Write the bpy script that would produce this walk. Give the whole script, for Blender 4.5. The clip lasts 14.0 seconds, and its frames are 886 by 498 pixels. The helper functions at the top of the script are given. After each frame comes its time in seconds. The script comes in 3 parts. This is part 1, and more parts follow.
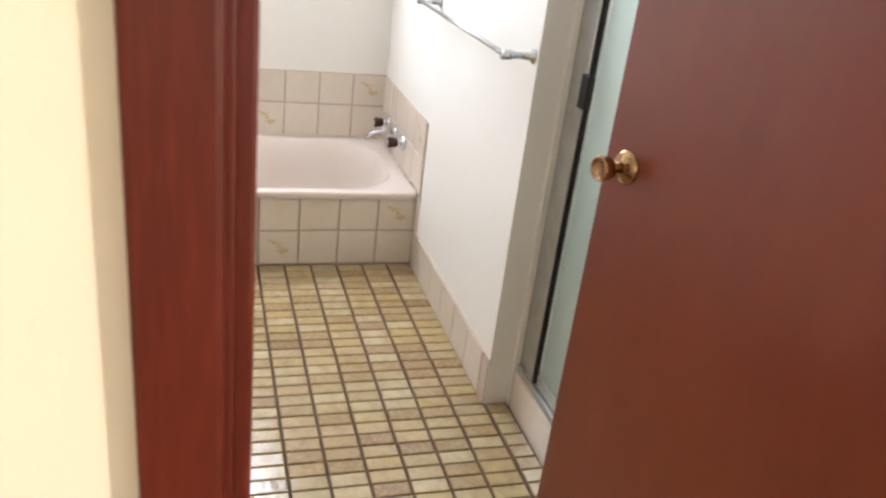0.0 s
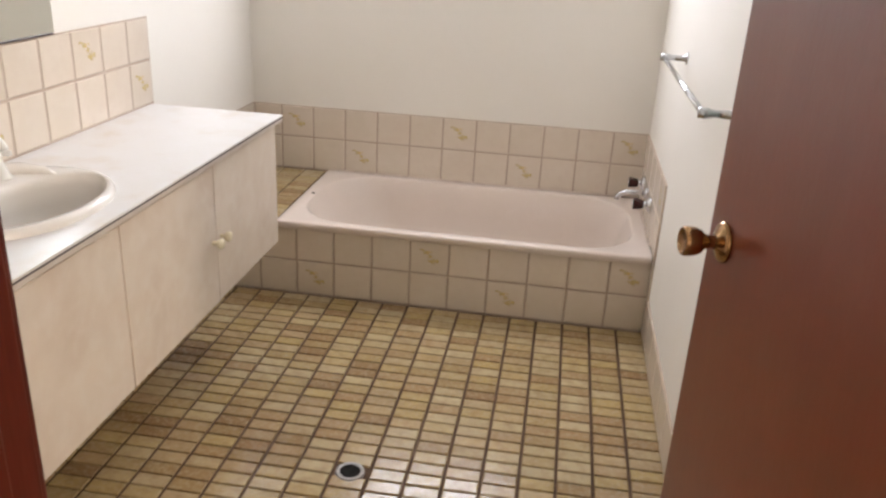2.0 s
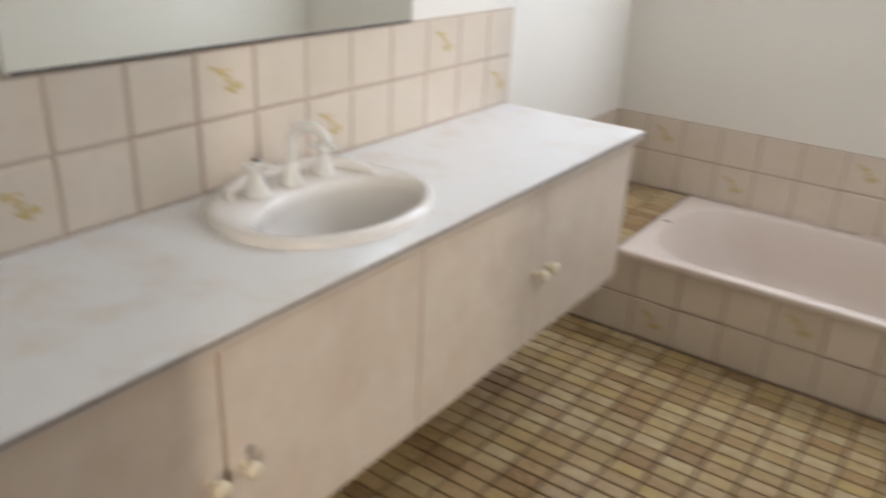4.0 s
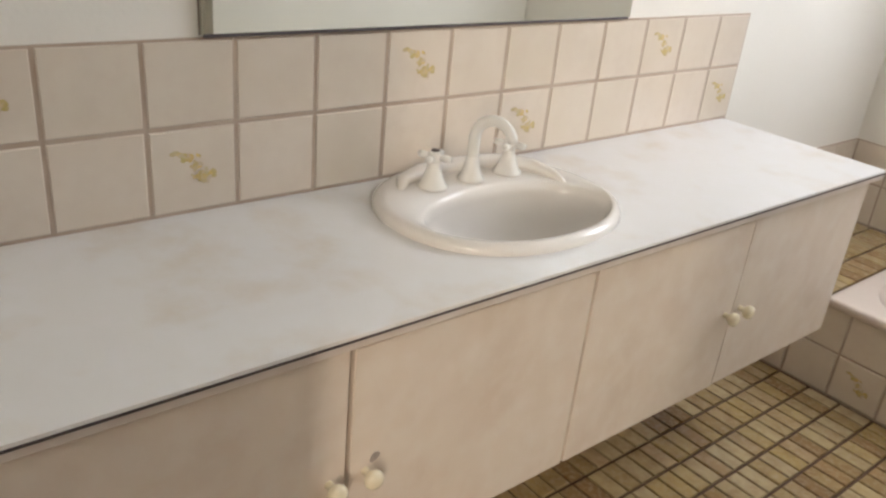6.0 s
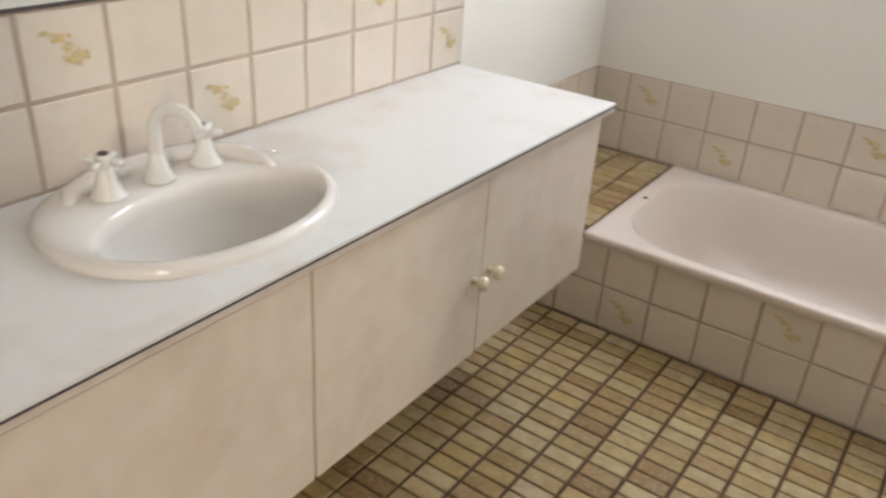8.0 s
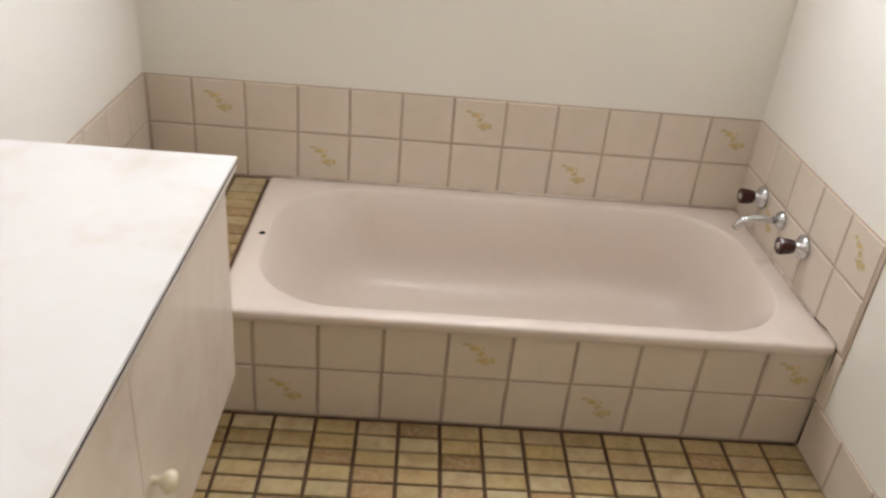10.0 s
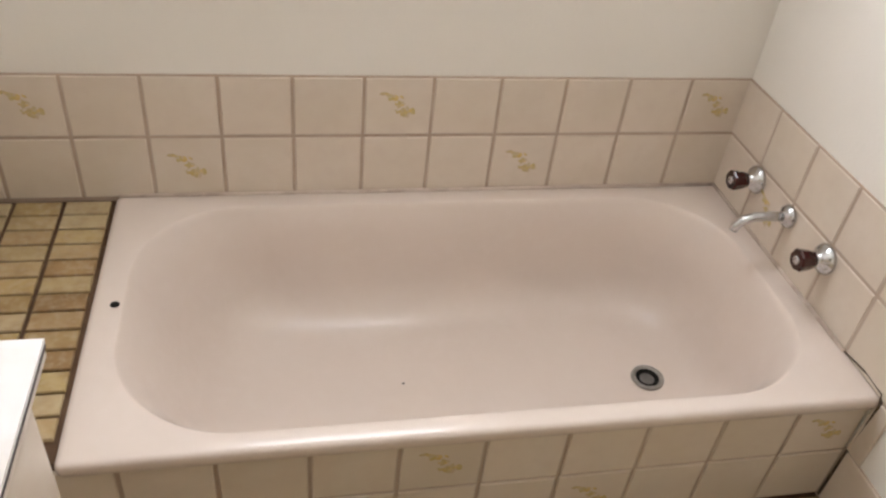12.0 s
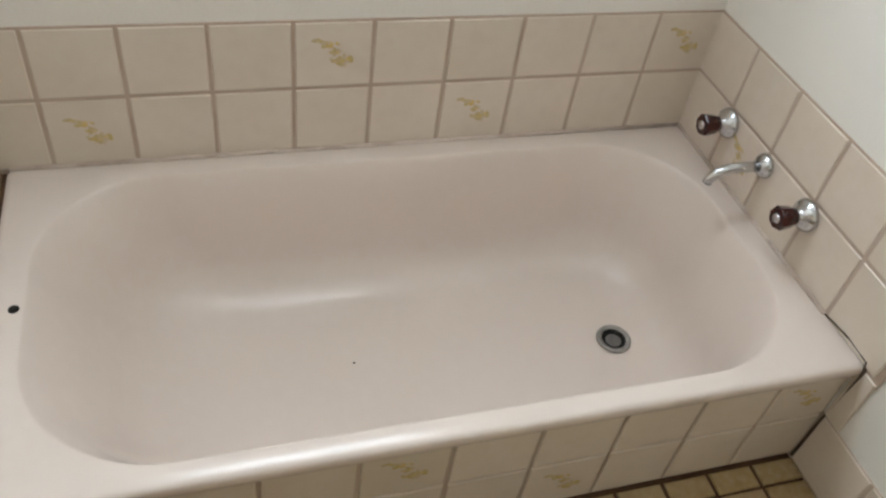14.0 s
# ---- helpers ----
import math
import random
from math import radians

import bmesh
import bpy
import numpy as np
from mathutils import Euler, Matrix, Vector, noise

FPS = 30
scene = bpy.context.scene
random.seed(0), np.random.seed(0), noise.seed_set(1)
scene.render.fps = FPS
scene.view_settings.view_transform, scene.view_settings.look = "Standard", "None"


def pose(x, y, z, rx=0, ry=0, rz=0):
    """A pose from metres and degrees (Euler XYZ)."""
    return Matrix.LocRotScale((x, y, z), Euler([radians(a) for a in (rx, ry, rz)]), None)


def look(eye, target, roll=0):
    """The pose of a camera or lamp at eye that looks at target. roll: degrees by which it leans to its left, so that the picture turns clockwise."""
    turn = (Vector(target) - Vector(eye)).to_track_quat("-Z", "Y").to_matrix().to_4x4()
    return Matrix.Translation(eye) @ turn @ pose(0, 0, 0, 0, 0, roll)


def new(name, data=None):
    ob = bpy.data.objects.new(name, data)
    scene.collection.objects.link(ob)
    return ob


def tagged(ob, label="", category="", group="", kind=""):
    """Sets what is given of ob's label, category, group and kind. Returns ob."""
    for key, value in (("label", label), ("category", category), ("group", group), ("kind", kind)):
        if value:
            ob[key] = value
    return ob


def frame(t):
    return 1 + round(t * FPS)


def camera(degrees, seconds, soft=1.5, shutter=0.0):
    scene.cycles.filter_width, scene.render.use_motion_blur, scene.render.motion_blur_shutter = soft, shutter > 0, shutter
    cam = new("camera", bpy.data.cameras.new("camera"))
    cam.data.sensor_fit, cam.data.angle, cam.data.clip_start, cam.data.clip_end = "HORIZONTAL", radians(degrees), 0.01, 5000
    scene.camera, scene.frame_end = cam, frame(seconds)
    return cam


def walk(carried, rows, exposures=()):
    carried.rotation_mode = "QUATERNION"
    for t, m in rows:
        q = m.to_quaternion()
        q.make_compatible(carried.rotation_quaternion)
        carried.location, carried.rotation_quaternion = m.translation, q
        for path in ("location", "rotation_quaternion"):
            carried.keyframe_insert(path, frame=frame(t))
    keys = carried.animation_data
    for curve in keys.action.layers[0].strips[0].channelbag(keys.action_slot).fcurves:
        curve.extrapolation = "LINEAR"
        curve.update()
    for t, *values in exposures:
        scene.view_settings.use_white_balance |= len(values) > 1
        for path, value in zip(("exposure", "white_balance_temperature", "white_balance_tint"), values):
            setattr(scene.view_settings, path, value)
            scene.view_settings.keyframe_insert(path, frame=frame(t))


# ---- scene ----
cam = camera(57.9, 14.0, soft=2.4, shutter=0.4)
PATH = [
    (0, (1.0351, -3.6370, 1.4181), (1.6092, -1.9006, 0.6087), 7.10),
    (0.5, (1.1184, -3.6565, 1.4463), (1.7076, -1.9226, 0.6426), 6.83),
    (1, (1.2555, -3.6609, 1.4495), (1.4743, -1.8321, 0.6700), 3.93),
    (1.5, (1.4262, -3.6116, 1.4294), (1.1635, -1.7903, 0.6458), 0.94),
    (2, (1.4539, -3.6080, 1.4299), (1.2019, -1.7697, 0.6835), 3.03),
    (2.5, (1.4560, -3.5762, 1.4229), (1.2152, -1.7218, 0.7137), 5.23),
    (3, (1.4519, -3.4972, 1.4091), (1.0245, -1.7073, 0.6259), 5.37),
    (3.5, (1.4466, -3.3586, 1.4689), (0.7592, -1.6782, 0.6300), 5.88),
    (4, (1.3300, -3.1950, 1.3860), (0.2960, -1.6792, 0.5900), 3.00),
    (4.2, (1.3220, -3.1800, 1.3820), (0.0878, -1.7940, 0.6363), -1.19),
    (6.3, (1.2681, -3.0422, 1.3691), (-0.1032, -1.8662, 0.5109), 5.93),
    (6.5, (1.3029, -3.0244, 1.3748), (-0.0660, -1.8494, 0.5113), 5.63),
    (7, (1.3068, -2.9826, 1.3738), (0.0333, -1.6988, 0.5193), 6.32),
    (7.5, (1.3137, -2.9041, 1.3622), (0.1439, -1.5428, 0.4800), 4.46),
    (8, (1.2495, -2.8060, 1.3805), (0.2657, -1.3366, 0.4465), 3.92),
    (8.5, (1.1081, -2.7400, 1.4012), (0.4266, -1.1237, 0.4402), 5.21),
    (9, (1.0021, -2.6264, 1.3971), (0.6057, -0.9170, 0.4372), 5.94),
    (9.2, (0.9488, -2.5666, 1.3807), (0.6737, -0.8297, 0.4281), 6.05),
    (11.5, (0.7528, -1.7329, 1.3792), (1.1107, -0.1364, 0.2289), 5.34),
    (12, (0.7410, -1.5935, 1.3987), (1.1353, -0.0614, 0.1750), 6.91),
    (12.5, (0.7399, -1.5058, 1.4021), (1.1672, -0.0341, 0.1170), 8.14),
    (13, (0.7720, -1.4094, 1.4085), (1.2024, -0.0078, 0.0483), 9.22),
    (13.5, (0.7550, -1.3998, 1.3902), (1.2227, -0.0171, 0.0229), 10.06),
    (14, (0.7516, -1.3606, 1.3828), (1.2929, -0.0293, -0.0082), 9.72),
]
walk(cam, [(t, look(eye, target, roll)) for t, eye, target, roll in PATH],
     exposures=[(0.0, 0.70, 5800, 12), (0.5, 0.66, 5780, 12), (1.0, 0.42, 6000, 14), (1.5, 0.22, 6200, 16), (3.0, 0.04, 6280, 15), (3.5, 0.06, 6100, 13), (4.2, -0.17, 5850, 11), (6.5, -0.05, 6200, 12),
                (7.5, -0.03, 6150, 10), (8.5, -0.07, 5980, 11), (9.0, 0.0, 6080, 11), (11.5, 0.08, 6450, 16), (12.5, -0.03, 6200, 11), (14.0, -0.11, 5880, 6)])

# ---- light: sky through the bath window, warm daylight from the hall, two added fills ----
world = bpy.data.worlds.new("sky")
scene.world = world
world.use_nodes = True
wn = world.node_tree
sky = wn.nodes.new("ShaderNodeTexSky")
sky.sky_type = "NISHITA"
sky.sun_disc = False
sky.sun_elevation, sky.sun_rotation = radians(38), radians(130)
wn.links.new(sky.outputs[0], wn.nodes["Background"].inputs[0])
wn.nodes["Background"].inputs[1].default_value = 0.1


def lamp(name, kind, m, energy, colour):
    data = bpy.data.lights.new(name, kind)
    data.energy, data.color = energy, colour
    ob = new(name, data)
    ob.matrix_world = m
    return data


def area_lamp(name, m, energy, colour, wide, high):
    data = lamp(name, "AREA", m, energy, colour)
    data.shape, data.size, data.size_y = "RECTANGLE", wide, high


lamp("sun", "SUN", look((6, -9, 8), (0, 0, 0)), 2.5, (1.0, 0.94, 0.84)).angle = radians(0.6)
area_lamp("window_daylight", look((0.98, 0.02, 1.85), (0.98, -1, 1.62)), 28, (0.94, 0.97, 1.0), 0.80, 0.72)
area_lamp("hall_window_daylight", look((4.12, -5.95, 1.55), (0.5, -2.2, 0.8)), 94, (1.0, 0.84, 0.64), 0.24, 1.2)
# added fill without a known source, lifts the hall and back walls
area_lamp("hall_back_fill", look((1.25, -6.84, 1.60), (1.25, -3.0, 1.4)), 7, (1.0, 0.93, 0.82), 0.9, 0.9)
# fill added behind the shower glass to brighten the vanity's near end
area_lamp("shower_fill", look((2.88, -2.3, 1.80), (1.0, -2.2, 1.0)), 13, (0.97, 0.98, 1.0), 0.6, 0.5)


# ---- materials ----
def material(name, colour, rough=0.5, metal=0.0, second=None, scale=8.0, mix=0.5, third=None, fine=60.0, bump=0.0, bump_scale=80.0,
             vary=None, stretch=None, coat=0.0, coat_rough=0.08, contrast=(0.35, 0.65), detail=4.0, spec=0.5):
    mat = bpy.data.materials.new(name)
    mat.use_nodes = True
    nt = mat.node_tree
    n, l = nt.nodes, nt.links
    b = n["Principled BSDF"]
    b.inputs["Roughness"].default_value, b.inputs["Metallic"].default_value = rough, metal
    b.inputs["Coat Weight"].default_value, b.inputs["Coat Roughness"].default_value = coat, coat_rough
    b.inputs["Specular IOR Level"].default_value = spec
    geo = n.new("ShaderNodeNewGeometry")
    at = n.new("ShaderNodeMapping")
    l.new(geo.outputs["Position"], at.inputs["Vector"])
    if stretch:
        at.inputs["Scale"].default_value = stretch
    base = n.new("ShaderNodeRGB")
    base.outputs[0].default_value = (*colour, 1)
    out = base.outputs[0]

    def blotch(out, tint, size, low, high, amount):
        tex = n.new("ShaderNodeTexNoise")
        tex.inputs["Scale"].default_value, tex.inputs["Detail"].default_value = size, detail
        l.new(at.outputs[0], tex.inputs["Vector"])
        ramp = n.new("ShaderNodeMapRange")
        ramp.inputs[1].default_value, ramp.inputs[2].default_value, ramp.inputs[4].default_value = low, high, amount
        l.new(tex.outputs[0], ramp.inputs[0])
        m = n.new("ShaderNodeMix")
        m.data_type = "RGBA"
        l.new(ramp.outputs[0], m.inputs[0])
        l.new(out, m.inputs[6])
        m.inputs[7].default_value = (*tint, 1)
        return m.outputs[2]

    if vary:
        info = n.new("ShaderNodeObjectInfo") if vary[0] == "object" else geo
        rnd = info.outputs["Random" if vary[0] == "object" else "Random Per Island"]
        ramp = n.new("ShaderNodeValToRGB")
        cols = vary[1]
        while len(ramp.color_ramp.elements) < len(cols):
            ramp.color_ramp.elements.new(0.5)
        for i, c in enumerate(cols):
            ramp.color_ramp.elements[i].position = i / (len(cols) - 1)
            ramp.color_ramp.elements[i].color = (*c, 1)
        l.new(rnd, ramp.inputs[0])
        out = ramp.outputs[0]
    if second:
        out = blotch(out, second, scale, contrast[0], contrast[1], mix)
    if third:
        out = blotch(out, third, fine, 0.45, 0.75, mix)
    l.new(out, b.inputs["Base Color"])
    if bump:
        tex = n.new("ShaderNodeTexNoise")
        tex.inputs["Scale"].default_value, tex.inputs["Detail"].default_value = bump_scale, 3
        l.new(at.outputs[0], tex.inputs["Vector"])
        bp = n.new("ShaderNodeBump")
        bp.inputs["Strength"].default_value, bp.inputs["Distance"].default_value = bump, 0.004
        l.new(tex.outputs[0], bp.inputs["Height"])
        l.new(bp.outputs[0], b.inputs["Normal"])
    return mat


paint = material("wall_paint", (0.85, 0.815, 0.755), 0.55, second=(0.81, 0.765, 0.69), scale=1.6, mix=0.5, third=(0.83, 0.80, 0.74), fine=30, bump=0.12, bump_scale=120)
hall_paint = material("hall_paint", (0.83, 0.78, 0.66), 0.6, second=(0.79, 0.735, 0.60), scale=1.5, mix=0.5, bump=0.12, bump_scale=120)
ceiling_paint = material("ceiling_paint", (0.82, 0.80, 0.75), 0.8, second=(0.76, 0.74, 0.68), scale=1.2)
floor_cols = [(0.275, 0.168, 0.078), (0.40, 0.288, 0.130), (0.475, 0.375, 0.212), (0.345, 0.218, 0.098), (0.51, 0.405, 0.235), (0.435, 0.312, 0.125), (0.455, 0.328, 0.182)]
floor_tile_one = material("floor_tile_glaze", (0.5, 0.4, 0.2), 0.15, vary=("object", floor_cols), second=(0.25, 0.14, 0.058), scale=26, mix=0.45,
                          third=(0.50, 0.41, 0.27), fine=70, bump=0.35, bump_scale=45, contrast=(0.42, 0.72))
floor_tile_many = material("floor_tile_glaze_joined", (0.5, 0.4, 0.2), 0.15, vary=("island", floor_cols), second=(0.25, 0.14, 0.058), scale=26, mix=0.45,
                           third=(0.50, 0.41, 0.27), fine=70, bump=0.35, bump_scale=45, contrast=(0.42, 0.72))
floor_grout = material("floor_grout", (0.085, 0.042, 0.018), 0.85, second=(0.125, 0.068, 0.033), scale=30, bump=0.4)
tile_glaze = material("wall_tile_glaze", (0.69, 0.60, 0.495), 0.18, vary=("object", [(0.69, 0.60, 0.495), (0.72, 0.625, 0.52), (0.67, 0.585, 0.475), (0.71, 0.61, 0.51)]),
                      second=(0.74, 0.655, 0.565), scale=9, mix=0.5, third=(0.67, 0.57, 0.475), fine=34, bump=0.06, bump_scale=25)
tile_grout = material("wall_tile_grout", (0.50, 0.40, 0.32), 0.85, second=(0.43, 0.32, 0.24), scale=9, mix=0.7, bump=0.3)
motif_paint = material("tile_motif", (0.5, 0.4, 0.1), 0.25, vary=("island", [(0.62, 0.44, 0.12), (0.52, 0.42, 0.16), (0.68, 0.50, 0.18), (0.50, 0.40, 0.20), (0.64, 0.44, 0.11), (0.60, 0.48, 0.37), (0.55, 0.46, 0.22)]),
                       second=(0.69, 0.58, 0.47), scale=150, mix=0.42, contrast=(0.35, 0.62))
enamel = material("pink_enamel", (0.73, 0.63, 0.56), 0.27, second=(0.70, 0.595, 0.515), scale=2.5, mix=0.5, third=(0.74, 0.645, 0.575), fine=40, coat=0.15)
porcelain = material("cream_porcelain", (0.79, 0.745, 0.70), 0.22, second=(0.76, 0.71, 0.65), scale=4, mix=0.4, coat=0.3)
laminate_top = material("marble_laminate_top", (0.80, 0.775, 0.755), 0.30, second=(0.68, 0.585, 0.475), scale=8, mix=0.6, third=(0.82, 0.80, 0.80), fine=22, contrast=(0.50, 0.74))
laminate_door = material("marble_laminate_door", (0.72, 0.62, 0.52), 0.25, second=(0.60, 0.48, 0.38), scale=7, mix=0.5, third=(0.76, 0.69, 0.61), fine=20, contrast=(0.45, 0.72))
laminate_edge = material("laminate_edge", (0.66, 0.59, 0.53), 0.35, second=(0.56, 0.46, 0.38), scale=14, mix=0.6)
dark_seam = material("dark_seam", (0.06, 0.05, 0.055), 0.6, second=(0.12, 0.09, 0.08), scale=40)
knob_cream = material("cream_plastic_knob", (0.80, 0.72, 0.54), 0.25, second=(0.72, 0.62, 0.42), scale=30, mix=0.4)
white_plastic = material("white_plastic", (0.80, 0.78, 0.74), 0.2, second=(0.73, 0.70, 0.64), scale=20, mix=0.4)
chrome = material("chrome", (0.62, 0.63, 0.65), 0.18, metal=1.0, second=(0.45, 0.46, 0.48), scale=60, mix=0.4)
dull_metal = material("dull_aluminium", (0.52, 0.52, 0.50), 0.38, metal=0.85, second=(0.40, 0.40, 0.37), scale=18, mix=0.6, bump=0.05)
# near-black for seal and chip, and for shade painted into holes
drain_dark = material("drain_dark", (0.012, 0.011, 0.010), 0.9, spec=0.15, second=(0.03, 0.028, 0.024), scale=50)
maroon = material("maroon_acrylic", (0.040, 0.008, 0.007), 0.16, second=(0.070, 0.014, 0.010), scale=70, mix=0.5, coat=0.2, spec=0.35)
brass = material("polished_brass", (0.42, 0.26, 0.13), 0.10, metal=1.0, second=(0.26, 0.13, 0.06), scale=45, mix=0.6)
wood_door = material("stained_door", (0.180, 0.026, 0.008), 0.36, second=(0.120, 0.016, 0.006), scale=2.2, mix=0.45, third=(0.20, 0.045, 0.020), fine=9, stretch=(1.6, 1.6, 0.6),
                     bump=0.05, bump_scale=60, coat=0.5, coat_rough=0.25)
wood_frame = material("stained_jamb", (0.090, 0.012, 0.005), 0.45, spec=0.3, second=(0.070, 0.009, 0.004), scale=6, mix=0.8, third=(0.12, 0.017, 0.008), fine=40, stretch=(4.0, 4.0, 0.4),
                      bump=0.05, bump_scale=60)
black_iron = material("black_hinge", (0.014, 0.013, 0.012), 0.6, spec=0.2, second=(0.04, 0.036, 0.03), scale=50)
sealant = material("dark_sealant", (0.035, 0.026, 0.018), 0.7, second=(0.16, 0.11, 0.07), scale=35, mix=0.6)
bead = material("beige_sealant", (0.64, 0.54, 0.46), 0.5, second=(0.34, 0.25, 0.19), scale=16, mix=0.6, contrast=(0.5, 0.7))
worn = material("worn_laminate", (0.26, 0.22, 0.20), 0.6, second=(0.40, 0.33, 0.27), scale=180, mix=0.7)
drain_ring = material("worn_drain_ring", (0.34, 0.32, 0.29), 0.5, metal=0.4, second=(0.20, 0.18, 0.16), scale=60, mix=0.6)
waste_grate = material("worn_waste_grate", (0.13, 0.12, 0.11), 0.6, second=(0.08, 0.07, 0.065), scale=90)
carpet = material("hall_carpet", (0.26, 0.19, 0.13), 0.95, second=(0.19, 0.135, 0.09), scale=60, mix=0.7, bump=0.6, bump_scale=300)
mirror_silver = material("mirror_silver", (0.86, 0.89, 0.85), 0.02, metal=1.0)
white_frame = material("white_window_frame", (0.78, 0.77, 0.74), 0.4, second=(0.70, 0.69, 0.64), scale=12, mix=0.4)


def glass(name, colour, rough, ior=1.45):
    mat = bpy.data.materials.new(name)
    mat.use_nodes = True
    nt = mat.node_tree
    b = nt.nodes["Principled BSDF"]
    b.inputs["Transmission Weight"].default_value, b.inputs["IOR"].default_value = 1.0, ior
    b.inputs["Base Color"].default_value, b.inputs["Roughness"].default_value = (*colour, 1), rough
    tex = nt.nodes.new("ShaderNodeTexNoise")
    tex.inputs["Scale"].default_value = 140
    bp = nt.nodes.new("ShaderNodeBump")
    bp.inputs["Strength"].default_value = 0.15
    nt.links.new(tex.outputs[0], bp.inputs["Height"])
    nt.links.new(bp.outputs[0], b.inputs["Normal"])
    return mat


frosted = glass("frosted_glass", (0.60, 0.67, 0.61), 0.55)
clear_glass = glass("window_glass", (0.95, 0.97, 0.97), 0.25)


# ---- building helpers ----
def thing(name, at, label, category, group="", kind=""):
    ob = new(name)
    ob.location = at
    ob.empty_display_size = 0.05
    return tagged(ob, label, category, group, kind)


def finish(bm, name, mat, smooth=False):
    bmesh.ops.recalc_face_normals(bm, faces=bm.faces)
    me = bpy.data.meshes.new(name)
    for f in bm.faces:
        f.smooth = smooth
    bm.to_mesh(me)
    bm.free()
    me.materials.append(mat)
    return me


def hang(ob, parent):
    """Parent ob and keep where it stands."""
    ob.parent = parent
    top = parent
    while top.parent:
        top = top.parent
    ob.matrix_parent_inverse = Matrix.Translation(-Vector(top.location))
    if parent is not top:
        ob.matrix_parent_inverse = Matrix.Identity(4)


def part(name, bm, mat, parent, label="", smooth=False):
    """A mesh in world coordinates as one part of a thing, or of a part of it."""
    ob = new(name, finish(bm, name, mat, smooth))
    hang(ob, parent)
    return tagged(ob, label)


def solid(name, bm, mat, label, category, kind="structure", smooth=False):
    return tagged(new(name, finish(bm, name, mat, smooth)), label, category, "", kind)


def box(x0, x1, y0, y1, z0, z1, bevel=0.0, bm=None, seg=2):
    bm = bm or bmesh.new()
    m = Matrix.LocRotScale(((x0 + x1) / 2, (y0 + y1) / 2, (z0 + z1) / 2), None, (abs(x1 - x0), abs(y1 - y0), abs(z1 - z0)))
    vs = bmesh.ops.create_cube(bm, size=1, matrix=m)["verts"]
    if bevel:
        es = list({e for v in vs for e in v.link_edges})
        bmesh.ops.bevel(bm, geom=es, offset=bevel, segments=seg, affect="EDGES", profile=0.6)
    return bm


def lathe(profile, origin, axis=(0, 0, 1), seg=24, bm=None):
    """A turned shape: profile of (radius, height) along the axis."""
    bm = bm or bmesh.new()
    turn = Vector((0, 0, 1)).rotation_difference(Vector(axis)).to_matrix()
    rings = []
    for r, h in profile:
        if r < 1e-6:
            rings.append([bm.verts.new(Vector(origin) + turn @ Vector((0, 0, h)))])
        else:
            rings.append([bm.verts.new(Vector(origin) + turn @ Vector((r * math.cos(2 * math.pi * i / seg), r * math.sin(2 * math.pi * i / seg), h))) for i in range(seg)])
    for a, b in zip(rings, rings[1:]):
        for i in range(seg):
            j = (i + 1) % seg
            if len(a) == 1 and len(b) == 1:
                continue
            if len(a) == 1:
                bm.faces.new((a[0], b[i], b[j]))
            elif len(b) == 1:
                bm.faces.new((a[i], a[j], b[0]))
            else:
                bm.faces.new((a[i], a[j], b[j], b[i]))
    return bm


def tube(points, radii, seg=14, bm=None):
    """A round tube along points, with a radius at each."""
    bm = bm or bmesh.new()
    pts = [Vector(p) for p in points]
    rings, side = [], None
    for i, p in enumerate(pts):
        d = (pts[min(i + 1, len(pts) - 1)] - pts[max(i - 1, 0)]).normalized()
        side = (side - d * side.dot(d)).normalized() if side else d.orthogonal().normalized()
        up = d.cross(side)
        r = radii[i] if isinstance(radii, (list, tuple)) else radii
        rings.append([bm.verts.new(p + r * (math.cos(a) * side + math.sin(a) * up)) for a in (2 * math.pi * k / seg for k in range(seg))])
    for a, b in zip(rings, rings[1:]):
        for i in range(seg):
            bm.faces.new((a[i], a[(i + 1) % seg], b[(i + 1) % seg], b[i]))
    bm.faces.new(rings[0][::-1])
    bm.faces.new(rings[-1])
    return bm


def loft(loops, bm=None, cap=True):
    """Skin between loops of equally many points; the last is closed."""
    bm = bm or bmesh.new()
    rings = [[bm.verts.new(p) for p in loop] for loop in loops]
    n = len(rings[0])
    for a, b in zip(rings, rings[1:]):
        for i in range(n):
            bm.faces.new((a[i], a[(i + 1) % n], b[(i + 1) % n], b[i]))
    if cap:
        bm.faces.new(rings[-1])
    return bm


def rounded(x0, x1, y0, y1, r, z, per=10):
    """A loop round a rectangle with corners of radius r."""
    pts = []
    for cx, cy, a0 in ((x1 - r, y1 - r, 0), (x0 + r, y1 - r, 90), (x0 + r, y0 + r, 180), (x1 - r, y0 + r, 270)):
        for i in range(per):
            a = radians(a0 + 90 * i / (per - 1))
            pts.append((cx + r * math.cos(a), cy + r * math.sin(a), z))
    return pts


# ---- plan ----
L = 0.0145        # face of the vanity wall
W = 1.86          # face of the towel-rail wall
TILE = 0.155      # wall tile with its joint
COL, ROW = 0.1034, 0.052   # floor tile with its joint
DOOR_Y = -3.110   # room face of the door wall
HALL_Y = -3.200   # hall face of the door wall
HEAD = 2.42       # ceiling
RIM = 0.317       # bath rim
FRONT = -0.737    # tiled front of the bath
CUT = -1.722      # end of the towel-rail wall
SHOWER = 2.90     # far wall of the shower
JL, JR = 1.053, 1.790   # clear opening of the doorway


